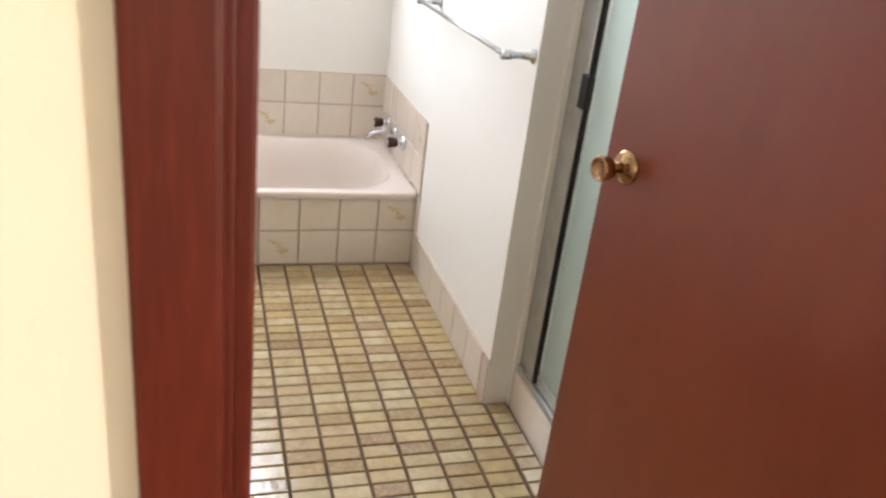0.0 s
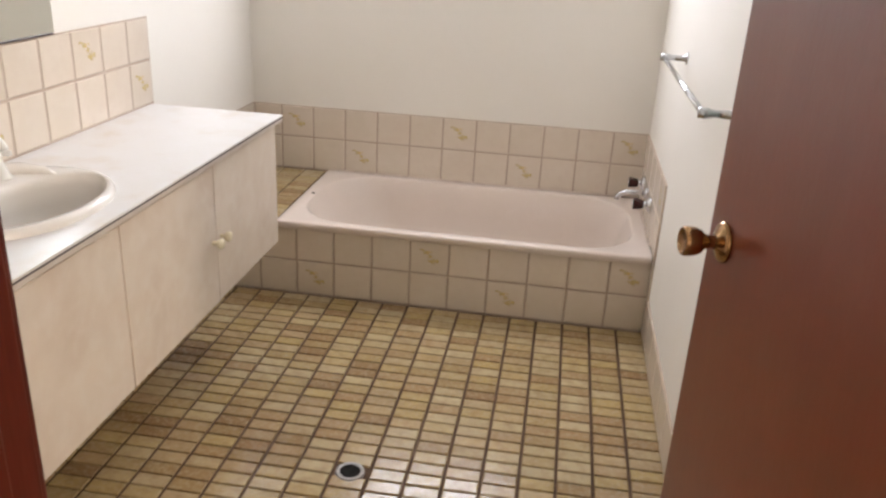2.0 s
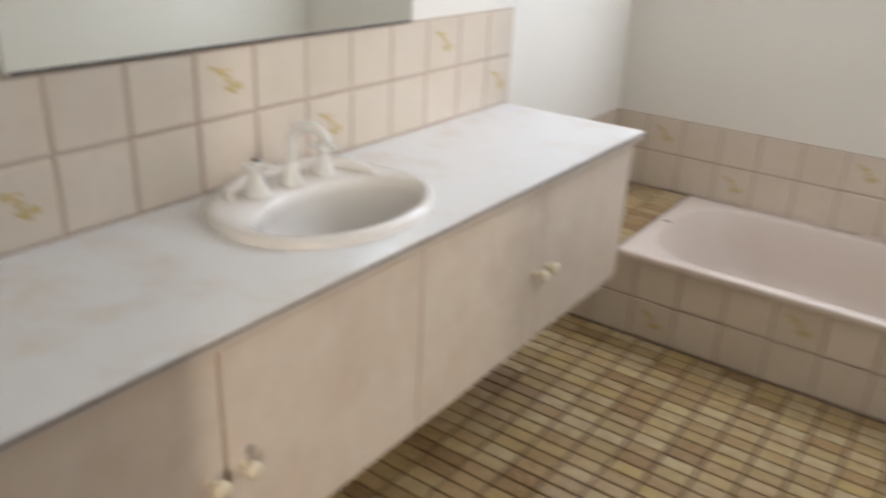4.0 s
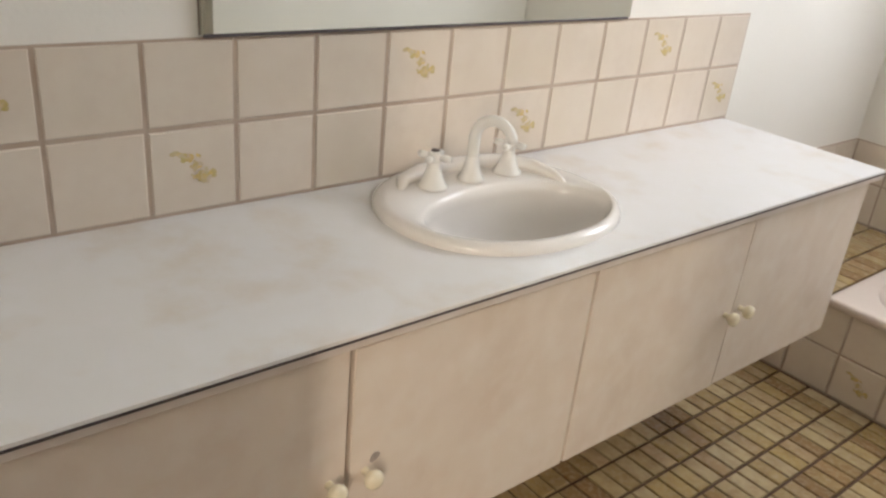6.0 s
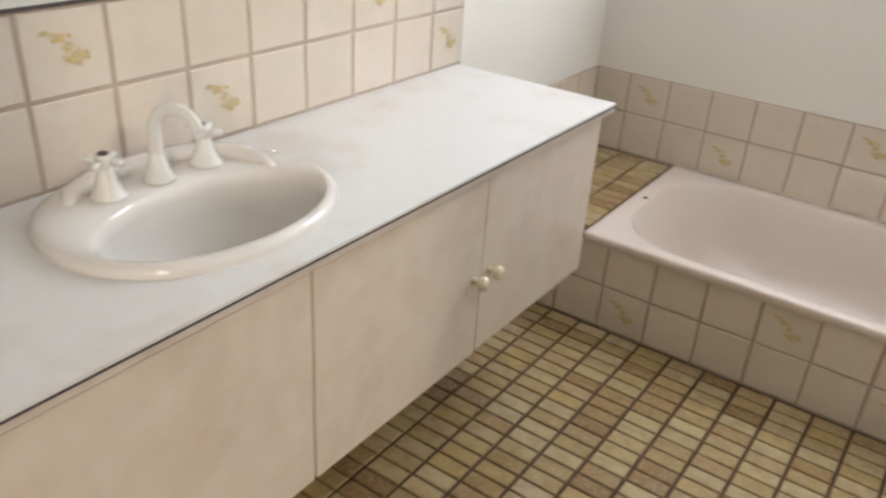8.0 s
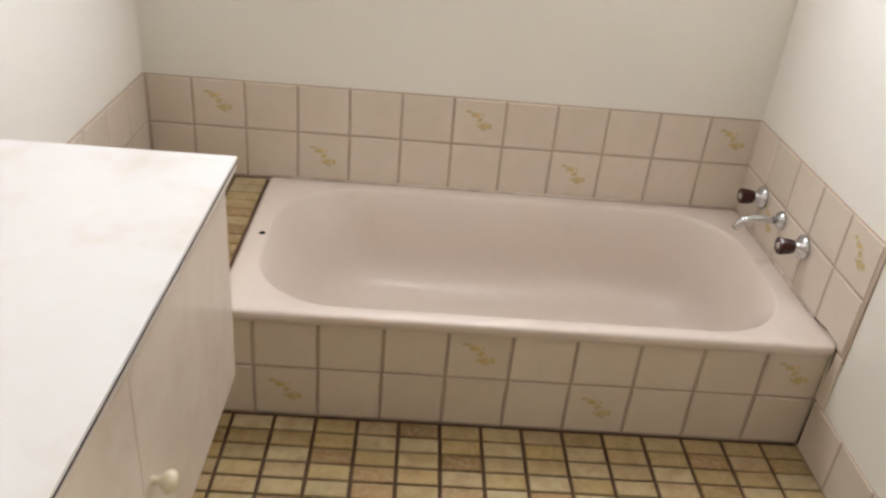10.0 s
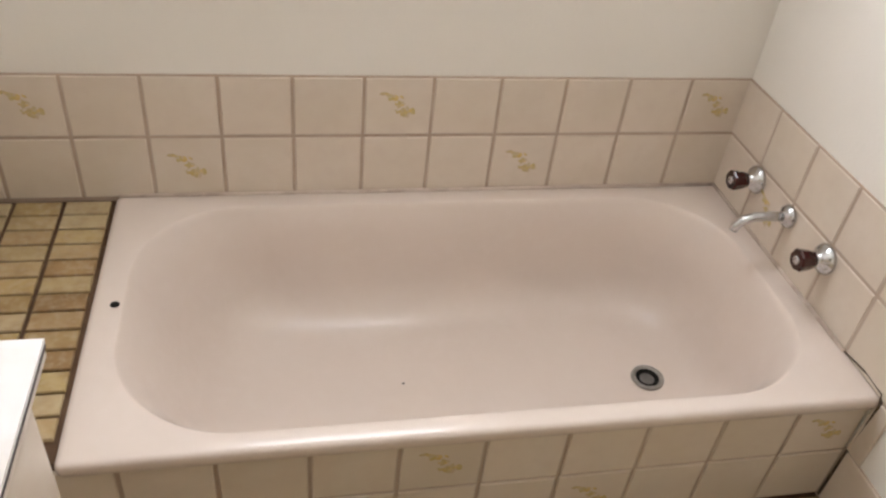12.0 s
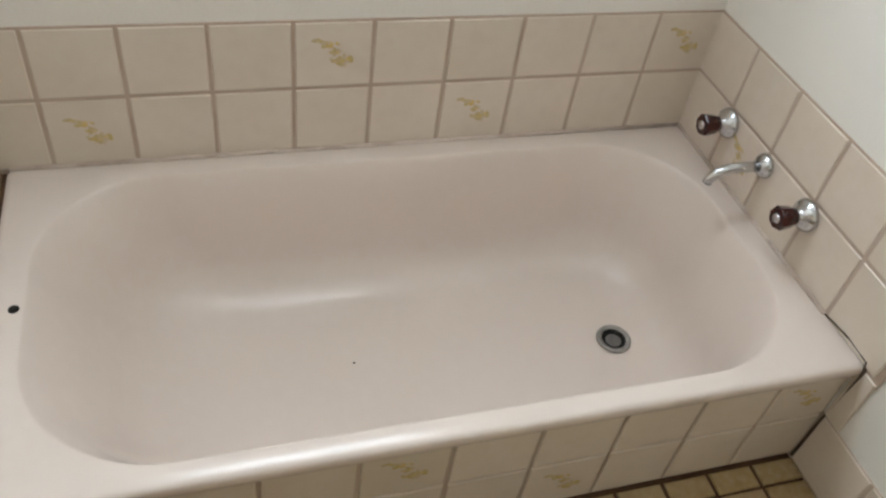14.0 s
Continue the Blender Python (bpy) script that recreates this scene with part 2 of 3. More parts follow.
def wall_with_hole(x0, x1, y0, y1, z0, z1, hole, along):
    """A wall as one mesh, with a rectangular opening (a0, a1, z0, z1) along x or y."""
    a0, a1, h0, h1 = hole
    bm = bmesh.new()
    if along == "x":
        spans = [(x0, a0, y0, y1, z0, z1), (a1, x1, y0, y1, z0, z1), (a0, a1, y0, y1, h1, z1)] + ([(a0, a1, y0, y1, z0, h0)] if h0 > z0 else [])
    else:
        spans = [(x0, x1, y0, a0, z0, z1), (x0, x1, a1, y1, z0, z1), (x0, x1, a0, a1, h1, z1)] + ([(x0, x1, a0, a1, z0, h0)] if h0 > z0 else [])
    for s in spans:
        box(*s, bm=bm)
    return bm


floor = solid("floor", box(L, 1.94, DOOR_Y - 0.09, 0, -0.12, -0.004), floor_grout, "dark brown grouted bathroom floor of small ochre tiles", "floor")
wall_left = solid("wall_left", box(-0.1, L, HALL_Y, 0.1, -0.12, HEAD), paint, "off-white painted wall behind the vanity", "wall")
wall_back = solid("wall_back", wall_with_hole(L, 1.935, 0, 0.1, -0.12, HEAD, (0.55, 1.41, 1.47, 2.23), "x"), paint, "off-white painted wall above the bathtub", "wall")
wall_right = solid("wall_right", box(W, 1.935, CUT, 0, -0.12, HEAD, 0.002), paint, "white painted wall with a towel rail", "wall")
wall_door = solid("wall_door", wall_with_hole(L, 4.3, HALL_Y, DOOR_Y, -0.12, HEAD, (JL - 0.02, JR + 0.02, -0.12, 2.06), "x"), hall_paint, "cream painted wall around the doorway", "wall")
ceiling = solid("ceiling", box(-0.1, 4.3, -7.0, 0.1, HEAD, HEAD + 0.1), ceiling_paint, "plain white plaster ceiling", "ceiling")
shower_side = solid("wall_shower_side", box(1.935, SHOWER, -1.737, -1.657, -0.12, HEAD), paint, "pale side wall of the shower recess", "wall")
shower_far = solid("wall_shower_far", wall_with_hole(SHOWER, SHOWER + 0.1, DOOR_Y, -1.657, -0.12, HEAD, (-2.62, -1.98, 1.5, 2.05), "y"), paint, "pale outer wall of the shower recess", "wall")
shower_floor = solid("shower_floor", box(2.02, SHOWER, DOOR_Y, -1.737, -0.12, 0.03), tile_glaze, "pale tiled shower floor", "floor")
hall_floor = solid("hall_floor", box(-0.1, 4.2, -6.9, DOOR_Y - 0.09, -0.12, 0.0), carpet, "brown carpet on the hall floor", "floor")
hall_left = solid("wall_hall_left", box(-0.2, -0.1, -7.0, HALL_Y, -0.12, HEAD), hall_paint, "cream painted hall wall", "wall")
hall_back = solid("wall_hall_back", wall_with_hole(-0.2, 4.3, -7.0, -6.9, -0.12, HEAD, (0.75, 1.75, 0.9, 2.0), "x"), hall_paint, "cream painted hall wall", "wall")
hall_right = solid("wall_hall_right", wall_with_hole(4.2, 4.3, -6.9, HALL_Y, -0.12, HEAD, (-6.20, -5.70, 0.85, 2.25), "y"), hall_paint, "cream painted hall wall with a window", "wall")
ground = solid("ground", box(-60, 60, -60, 60, -0.4, -0.3), material("lawn", (0.09, 0.12, 0.05), 0.95, second=(0.13, 0.11, 0.06), scale=0.8), "dry lawn outside the house", "ground")


def window(name, axis, plane, a0, a1, z0, z1, deep, label):
    ob = thing(name, ((a0 + a1) / 2, plane, z0) if axis == "x" else (plane, (a0 + a1) / 2, z0), label, "window", "", "structure")
    w = 0.045

    def bar(nm, p0, p1, q0, q1, lab=""):
        bm = box(p0, p1, plane - deep / 2, plane + deep / 2, q0, q1, 0.004) if axis == "x" else box(plane - deep / 2, plane + deep / 2, p0, p1, q0, q1, 0.004)
        part(nm, bm, white_frame, ob, lab)
    bar("window_frame", a0, a0 + w, z0 + w, z1 - w)
    bar("window_frame", a1 - w, a1, z0 + w, z1 - w)
    bar("window_frame", a0, a1, z1 - w, z1)
    bar("window_sill", a0, a1, z0, z0 + w)
    mid = (a0 + a1) / 2
    bar("mullion", mid - 0.02, mid + 0.02, z0 + w, z1 - w)
    for p0, p1 in ((a0 + w, mid - 0.02), (mid + 0.02, a1 - w)):
        bm = box(p0, p1, plane - 0.003, plane + 0.003, z0 + w, z1 - w) if axis == "x" else box(plane - 0.003, plane + 0.003, p0, p1, z0 + w, z1 - w)
        pane = part("pane", bm, clear_glass, ob, "obscure glass pane")
        pane.visible_shadow = False


window("window_1", "x", 0.065, 0.55, 1.41, 1.47, 2.23, 0.05, "white framed obscure glass window above the bathtub")
window("window_2", "y", 4.25, -6.20, -5.70, 0.85, 2.25, 0.05, "white framed hall window")
# window made up as an opening for the hall's fill lamp
window("window_4", "x", -6.95, 0.75, 1.75, 0.9, 2.0, 0.05, "added unseen white framed window at the back of the hall")
# unseen window, added where the shower's fill lamp stands
window("window_3", "y", SHOWER + 0.05, -2.62, -1.98, 1.5, 2.05, 0.05, "added unseen white framed shower window")

# ---- doorway: stained lining, casings, stop and open door ----
door_frame = thing("door_frame", (JL, DOOR_Y, 0), "red-brown stained timber door frame and casings", "door frame", "", "structure")
part("lining", box(JL - 0.02, JL, HALL_Y - 0.002, DOOR_Y + 0.002, 0, 2.04, 0.002), wood_frame, door_frame)
part("lining", box(JR, JR + 0.02, HALL_Y - 0.002, DOOR_Y + 0.002, 0, 2.04, 0.002), wood_frame, door_frame)
part("lining", box(JL - 0.02, JR + 0.02, HALL_Y - 0.002, DOOR_Y + 0.002, 2.04, 2.06, 0.002), wood_frame, door_frame)
part("door_stop", box(JL - 0.002, JL + 0.012, HALL_Y + 0.005, HALL_Y + 0.045, 0, 2.035, 0.003), wood_frame, door_frame)
for y0, y1 in ((HALL_Y - 0.018, HALL_Y - 0.002), (DOOR_Y + 0.002, DOOR_Y + 0.016)):
    part("casing", box(JL - 0.058, JL - 0.006, y0, y1, 0, 2.10, 0.005), wood_frame, door_frame)
    part("casing", box(JR + 0.006, JR + 0.058, y0, y1, 0, 2.10, 0.005), wood_frame, door_frame)
    part("casing", box(JL - 0.006, JR + 0.006, y0, y1, 2.046, 2.10, 0.005), wood_frame, door_frame)
part("threshold", box(JL, JR, HALL_Y, DOOR_Y, 0.0, 0.012, 0.003), wood_frame, door_frame)

HINGE, FREE = Vector((1.802, -3.088, 0)), Vector((1.685, -2.476, 0))
along = (FREE - HINGE).normalized()
LEAF = (FREE - HINGE).length
door = thing("door_1", HINGE, "red-brown stained flush door, standing open", "door", "", "structure")
turn = Matrix.Translation(HINGE) @ Matrix((( along.x, -along.y, 0, 0), (along.y, along.x, 0, 0), (0, 0, 1, 0), (0, 0, 0, 1)))


def turned(bm):
    bm.transform(turn)
    return bm


leaf = part("leaf", turned(box(0, LEAF, -0.034, 0.0, 0.012, 2.035, 0.003)), wood_door, door)
KX, KZ = LEAF - 0.056, 1.046
for side in (1, -1):
    n = turn.to_3x3() @ Vector((0, side, 0))
    o = turn @ Vector((KX, 0.0 if side > 0 else -0.034, KZ))
    part("rose", lathe([(0, 0), (0.029, 0), (0.029, 0.003), (0.025, 0.007), (0.015, 0.010), (0.010, 0.013)], o, n, 32), brass, leaf, "round brass rose", True)
    part("door_knob", lathe([(0.0095, 0.008), (0.009, 0.020), (0.011, 0.028), (0.017, 0.034), (0.020, 0.042), (0.0208, 0.050), (0.0205, 0.056), (0.0185, 0.059), (0.0175, 0.0575), (0.011, 0.0555), (0, 0.055)], o, n, 32), brass, leaf, "dished brass knob", True)
for z in (0.22, 1.82):
    part("hinge", turned(lathe([(0, -0.05), (0.007, -0.05), (0.007, 0.05), (0, 0.05)], (0.0, 0.006, z), (0, 0, 1), 12)), black_iron, door, "dark steel hinge", True)

# ---- shower: tiled hob, aluminium frame, frosted panel and pivot door ----
hob = solid("shower_hob", box(1.937, 2.02, DOOR_Y, -1.739, -0.02, 0.125, 0.004), tile_glaze, "cream tiled shower hob", "shower hob")
screen = thing("shower_screen", (1.965, -2.367, 0.125), "aluminium framed shower screen with frosted glass", "shower screen")
SX0, SX1 = 1.950, 1.982
part("sill_rail", box(SX0 - 0.008, SX1 + 0.008, DOOR_Y + 0.002, -1.74, 0.125, 0.150, 0.004), dull_metal, screen)
part("head_rail", box(SX0, SX1, DOOR_Y + 0.002, -1.74, 1.90, 1.94, 0.004), dull_metal, screen)
part("wall_channel", box(SX0, SX1, -1.800, -1.740, 0.150, 1.90, 0.003), dull_metal, screen)
part("hinge_stile", box(SX0 - 0.006, SX1 - 0.004, -1.845, -1.802, 0.152, 1.895, 0.004), dull_metal, screen)
part("wall_channel", box(SX0, SX1, DOOR_Y + 0.002, DOOR_Y + 0.034, 0.150, 1.90, 0.003), dull_metal, screen)
part("gasket", box(SX0 - 0.003, SX0 + 0.012, -1.8525, -1.846, 0.152, 1.89, 0.002), drain_dark, screen, "black rubber seal")
shower_door = part("glass_door", box(1.962, 1.968, -2.397, -1.862, 0.185, 1.865), frosted, screen, "frosted glass shower door")
part("stile", box(SX0 + 0.004, SX1 - 0.004, -2.424, -2.397, 0.155, 1.893, 0.003), dull_metal, shower_door)
for z0, z1 in ((0.155, 0.185), (1.865, 1.893)):
    part("rail", box(SX0 + 0.004, SX1 - 0.004, -2.397, -1.862, z0, z1, 0.003), dull_metal, shower_door)
part("pivot_hinge", box(SX0 - 0.016, SX0 + 0.004, -1.872, -1.832, 0.966, 1.052, 0.004), black_iron, shower_door, "black pivot hinge")
part("handle", lathe([(0, 0), (0.008, 0), (0.008, 0.018), (0.013, 0.022), (0.013, 0.032), (0, 0.034)], (1.962, -2.087, 1.10), (-1, 0, 0), 16), white_plastic, shower_door, "small white knob", True)
panel = part("fixed_panel", box(1.962, 1.968, DOOR_Y + 0.036, -2.457, 0.152, 1.898), frosted, screen, "fixed frosted glass panel")
part("mullion", box(SX0, SX1, -2.457, -2.426, 0.152, 1.898, 0.003), dull_metal, screen)

# ---- towel rail on the right wall ----
towel_rail = thing("towel_rail", (W, -1.15, 1.05), "slim chrome towel rail on wall brackets", "towel rail")
part("bar", tube([(1.782, -0.745, 1.058), (1.782, -1.715, 1.058)], 0.0075), chrome, towel_rail, "", True)
for y in (-0.775, -1.690):
    part("bracket", lathe([(0, 0), (0.020, 0), (0.020, 0.004), (0.011, 0.008), (0.009, 0.050), (0.013, 0.068), (0.013, 0.088), (0, 0.090)], (W, y, 1.058), (-1, 0, 0), 20), chrome, towel_rail, "chrome bracket", True)

# ---- bathtub ----
BL = 0.380
bathtub = thing("bathtub", (1.1, -0.37, 0), "pale pink enamelled bathtub set into a tiled surround", "bathtub")


def tub_loop(x0, x1, y0, y1, r, z):
    return rounded(x0, x1, y0, y1, r, z, 14)


outer = [tub_loop(BL + 0.004, W - 0.003, -0.744, -0.010, 0.010, 0.287), tub_loop(BL, W - 0.002, -0.748, -0.009, 0.012, 0.295), tub_loop(BL, W - 0.002, -0.748, -0.009, 0.012, 0.308),
         tub_loop(BL + 0.003, W - 0.004, -0.745, -0.011, 0.012, 0.315), tub_loop(BL + 0.012, W - 0.010, -0.737, -0.016, 0.014, RIM)]
inner = [(0.437, 1.797, -0.708, -0.056, 0.225, RIM), (0.4385, 1.7955, -0.7065, -0.0575, 0.224, 0.3162), (0.4415, 1.7925, -0.7035, -0.0605, 0.223, 0.3125), (0.447, 1.788, -0.699, -0.065, 0.221, 0.304),
         (0.480, 1.766, -0.682, -0.081, 0.215, 0.252), (0.517, 1.750, -0.667, -0.092, 0.205, 0.183), (0.560, 1.733, -0.649, -0.106, 0.19, 0.115), (0.588, 1.721, -0.635, -0.119, 0.18, 0.085),
         (0.625, 1.703, -0.614, -0.139, 0.165, 0.060), (0.676, 1.678, -0.586, -0.165, 0.145, 0.043), (0.740, 1.647, -0.550, -0.200, 0.12, 0.033), (0.82, 1.615, -0.51, -0.25, 0.09, 0.028), (0.93, 1.58, -0.46, -0.30, 0.06, 0.026)]
tub = part("tub", loft(outer + [tub_loop(*v) for v in inner]), enamel, bathtub, "glossy pink enamel", True)
waste = part("waste", lathe([(0.040, 0.0), (0.039, 0.004), (0.035, 0.005), (0.028, 0.002), (0.026, -0.002)], (1.588, -0.401, 0.0285), (0, 0, 1), 28), drain_ring, tub, "worn grey waste ring", True)
# no hole in the tub: a near-black disc paints the shade inside it
part("waste_cup", lathe([(0.028, 0.0024), (0.022, 0.0015), (0, 0.001)], (1.588, -0.401, 0.0285), (0, 0, 1), 24), drain_dark, tub, "dark disc as the shaded waste opening", True)
part("grate", lathe([(0.0, 0.0036), (0.015, 0.0033), (0.018, 0.0020)], (1.585, -0.405, 0.0285), (0, 0, 1), 18), waste_grate, tub, "", True)
# small hole in the rim, its shade painted as a raised dark dot
part("screw_hole", lathe([(0, 0.0022), (0.0080, 0.0018), (0.0092, 0.0004)], (0.424, -0.374, RIM), (0, 0, 1), 14), drain_dark, tub, "dark dot as the shaded hole in the rim", True)
part("chip", lathe([(0, 0.0012), (0.0022, 0.0008), (0.003, 0.0)], (1.003, -0.363, 0.0262), (0, 0, 1), 10), drain_dark, tub, "tiny dark chip", True)
part("sealant_bead", tube([(BL + 0.006, -0.0085, 0.3175), (1.1, -0.0085, 0.3175), (W - 0.0095, -0.0085, 0.3175), (W - 0.0085, -0.012, 0.3175), (W - 0.0085, -0.4, 0.3175), (W - 0.0085, -0.62, 0.3175)], 0.0052, 8), bead, bathtub, "aged beige sealant", True)
# cracked sealant round the rim's front corner
part("sealant", tube([(1.852, -0.62, 0.319), (1.853, -0.665, 0.325), (1.857, -0.69, 0.327), (1.856, -0.722, 0.325), (1.8575, -0.742, 0.325), (1.857, -0.750, 0.301), (1.8575, -0.747, 0.24), (1.8575, -0.7405, 0.12), (1.8575, -0.739, 0.005)],
                     [0.0015, 0.002, 0.004, 0.003, 0.005, 0.005, 0.004, 0.004, 0.004], 8), sealant, bathtub, "cracked dark sealant", True)

# ---- bath taps: chrome flanges, maroon heads, chrome spout ----
for y in (-0.168, -0.468):
    tap = thing("bath_tap", (W, y, 0.437), "wall tap with maroon head and chrome flange", "tap", "bath taps")
    part("flange", lathe([(0, 0.008), (0.033, 0.008), (0.034, 0.011), (0.031, 0.018), (0.020, 0.026), (0.013, 0.030), (0.012, 0.040)], (W, y, 0.437), (-1, 0, 0), 28), chrome, tap, "domed chrome flange", True)
    head = part("tap_head", lathe([(0.0125, 0.036), (0.017, 0.038), (0.021, 0.048), (0.0235, 0.066), (0.0245, 0.074), (0.022, 0.078), (0, 0.078)], (W, y, 0.437), (-1, 0, 0), 8), maroon, tap, "faceted maroon head")
    part("cap", lathe([(0.010, 0.0775), (0.010, 0.080), (0, 0.081)], (W, y, 0.437), (-1, 0, 0), 16), chrome, head, "chrome cap", True)
spout = thing("bath_spout", (W, -0.317, 0.432), "short curved chrome bath spout", "spout")
part("flange", lathe([(0, 0.008), (0.026, 0.008), (0.027, 0.011), (0.024, 0.018), (0.016, 0.024), (0.0108, 0.027)], (W, -0.317, 0.437), (-1, 0, 0), 24), chrome, spout, "", True)
part("pipe", tube([(W - 0.014, -0.317, 0.437), (W - 0.06, -0.317, 0.439), (W - 0.095, -0.316, 0.437), (W - 0.118, -0.315, 0.428), (W - 0.130, -0.314, 0.412), (W - 0.132, -0.314, 0.402)],
                  [0.011, 0.011, 0.0105, 0.0105, 0.010, 0.010], 16), chrome, spout, "", True)

# ---- vanity: wall-hung cabinet, worktop, basin, taps ----
VX, VY0, VY1 = 0.4705, -3.095, -1.000
VZ0, VZ1 = 0.339, 0.766
vanity = thing("vanity_cabinet", (0.25, -1.95, VZ0), "cream marble-look laminate wall-hung vanity cabinet", "vanity")
part("bottom_panel", box(L + 0.002, VX, VY0 + 0.018, VY1 - 0.018, VZ0, VZ0 + 0.016, 0.001), laminate_door, vanity)
part("back_panel", box(L + 0.002, L + 0.014, VY0 + 0.018, VY1 - 0.018, VZ0 + 0.016, VZ1), laminate_door, vanity)
part("end_panel", box(L + 0.002, VX, VY1 - 0.018, VY1, VZ0, VZ1, 0.001), laminate_door, vanity)
part("end_panel", box(L + 0.002, VX, VY0, VY0 + 0.018, VZ0, VZ1, 0.001), laminate_door, vanity)
part("front_rail", box(VX - 0.018, VX, VY0 + 0.018, VY1 - 0.018, VZ0 + 0.016, VZ1), laminate_door, vanity)
EDGES = [VY1, -1.518, -2.029, -2.537, -3.046, -3.092]
for i in range(5):
    y1, y0 = EDGES[i] - (0.0 if i == 0 else 0.0034), EDGES[i + 1] + 0.0034
    out = 0.0025 if i in (1, 2) else 0.0
    leaf_v = part("door" if i < 4 else "filler_panel", box(VX + 0.002, VX + 0.018 + out, y0, y1, VZ0 - 0.004, VZ1 - 0.003, 0.0025), laminate_door, vanity, "cream marble-look door")
    if i == 4:      # narrow filler beside the door wall
        continue
    ky = (y0 + 0.028) if i in (0, 2) else (y1 - 0.028)
    part("knob", lathe([(0.007, 0.0), (0.006, 0.010), (0.010, 0.014), (0.0155, 0.020), (0.0165, 0.026), (0.014, 0.032), (0.008, 0.035), (0, 0.036)], (VX + 0.018 + out, ky, 0.537), (1, 0, 0), 20), knob_cream, leaf_v, "round cream knob", True)
    if i == 2:
        bm = lathe([(0, 0.0009), (0.007, 0.0006), (0.009, 0.0)], (VX + 0.018 + out, ky + 0.014, 0.556), (1, 0, 0), 10)
        for v in bm.verts:
            v.co.y += 0.004 * math.sin(160 * v.co.z)
        part("worn_mark", bm, worn, leaf_v, "dark worn mark")
# dark sheet behind the doors, paints the shade in their gaps
part("seam", box(VX + 0.0005, VX + 0.003, VY0 + 0.01, VY1 - 0.01, VZ0, VZ1 - 0.004), dark_seam, vanity, "dark sheet as the shade in the door gaps")

CX, CZ = 0.502, 0.794
worktop = thing("worktop", (0.26, -1.93, VZ1), "white marble-look laminate worktop with a dark edge seam", "worktop")


def ellipse(cx, cy, rx, ry, z, n=72, back=None, power=2.0):
    pts = []
    for i in range(n):
        a = 2 * math.pi * i / n
        c, s = math.cos(a), math.sin(a)
        x = cx + rx * math.copysign(abs(c) ** (2 / power), c)
        if back is not None:
            x = max(x, back)
        pts.append((x, cy + ry * math.copysign(abs(s) ** (2 / power), s), z))
    return pts


def top_with_hole(x0, x1, y0, y1, z0, z1, cx, cy, rx, ry, n=72):
    """A slab with an oval cut-out: the ring between oval and rectangle on top, sides and underside."""
    bm = bmesh.new()
    hole, edge = [], []
    for i in range(n):
        a = 2 * math.pi * i / n
        c, s = math.cos(a), math.sin(a)
        hole.append((cx + rx * c, cy + ry * s))
        k = min(((x1 - cx) / c) if c > 1e-9 else ((x0 - cx) / c) if c < -1e-9 else 1e9, ((y1 - cy) / s) if s > 1e-9 else ((y0 - cy) / s) if s < -1e-9 else 1e9)
        edge.append((cx + k * c, cy + k * s))
    corners = [(x1, y1), (x0, y1), (x0, y0), (x1, y0)]
    for q in corners:
        j = min(range(n), key=lambda i: (edge[i][0] - q[0]) ** 2 + (edge[i][1] - q[1]) ** 2)
        edge[j] = q
    rings = [[bm.verts.new((*p, z)) for p in loop] for loop, z in ((hole, z0), (hole, z1), (edge, z1), (edge, z0))]
    for a, b in ((0, 1), (1, 2), (2, 3), (3, 0)):
        for i in range(n):
            j = (i + 1) % n
            bm.faces.new((rings[a][i], rings[a][j], rings[b][j], rings[b][i]))
    return bm


BY, BX = -2.043, 0.232
part("top", top_with_hole(L + 0.002, CX, VY0, -0.958, 0.7880, CZ, BX + 0.034, BY, 0.172, 0.230), laminate_top, worktop)
part("front_edge", box(CX - 0.022, CX - 0.001, VY0, -0.959, 0.7710, 0.7845, 0.002), laminate_edge, worktop, "laminate edge strip")
part("end_edge", box(L + 0.002, CX - 0.023, -0.980, -0.959, 0.7710, 0.7845, 0.002), laminate_edge, worktop, "laminate edge strip")
part("seam", box(CX - 0.020, CX + 0.0006, VY0, -0.960, 0.7840, 0.7882), dark_seam, worktop, "thin dark seam")

basin = thing("basin", (BX, BY, CZ), "cream oval drop-in washbasin with a raised back deck", "washbasin")
loops = [ellipse(BX + 0.003, BY, 0.211, 0.252, CZ, power=2.2), ellipse(BX + 0.003, BY, 0.211, 0.252, CZ + 0.008, power=2.2), ellipse(BX + 0.003, BY, 0.208, 0.249, CZ + 0.015, power=2.2), ellipse(BX + 0.003, BY, 0.200, 0.241, CZ + 0.020, power=2.2),
         ellipse(BX + 0.008, BY, 0.189, 0.232, CZ + 0.0205, power=2.15), ellipse(BX + 0.064, BY, 0.130, 0.214, CZ + 0.017), ellipse(BX + 0.065, BY, 0.125, 0.208, CZ + 0.010), ellipse(BX + 0.066, BY, 0.121, 0.203, CZ - 0.004)]
for k in range(1, 15):
    q = k / 14.4
    s = (1 - q ** 2.3) ** 0.55
    loops.append(ellipse(BX + 0.066 - 0.006 * q, BY, 0.121 * s, 0.203 * s, CZ - 0.004 - 0.142 * q))
bowl = part("bowl", loft(loops), porcelain, basin, "", True)
part("waste", lathe([(0.022, 0.0), (0.021, 0.003), (0.016, 0.003), (0.013, 0.0005), (0, 0.0004)], (BX + 0.06, BY, CZ - 0.1435), (0, 0, 1), 20), chrome, bowl, "chrome waste", True)
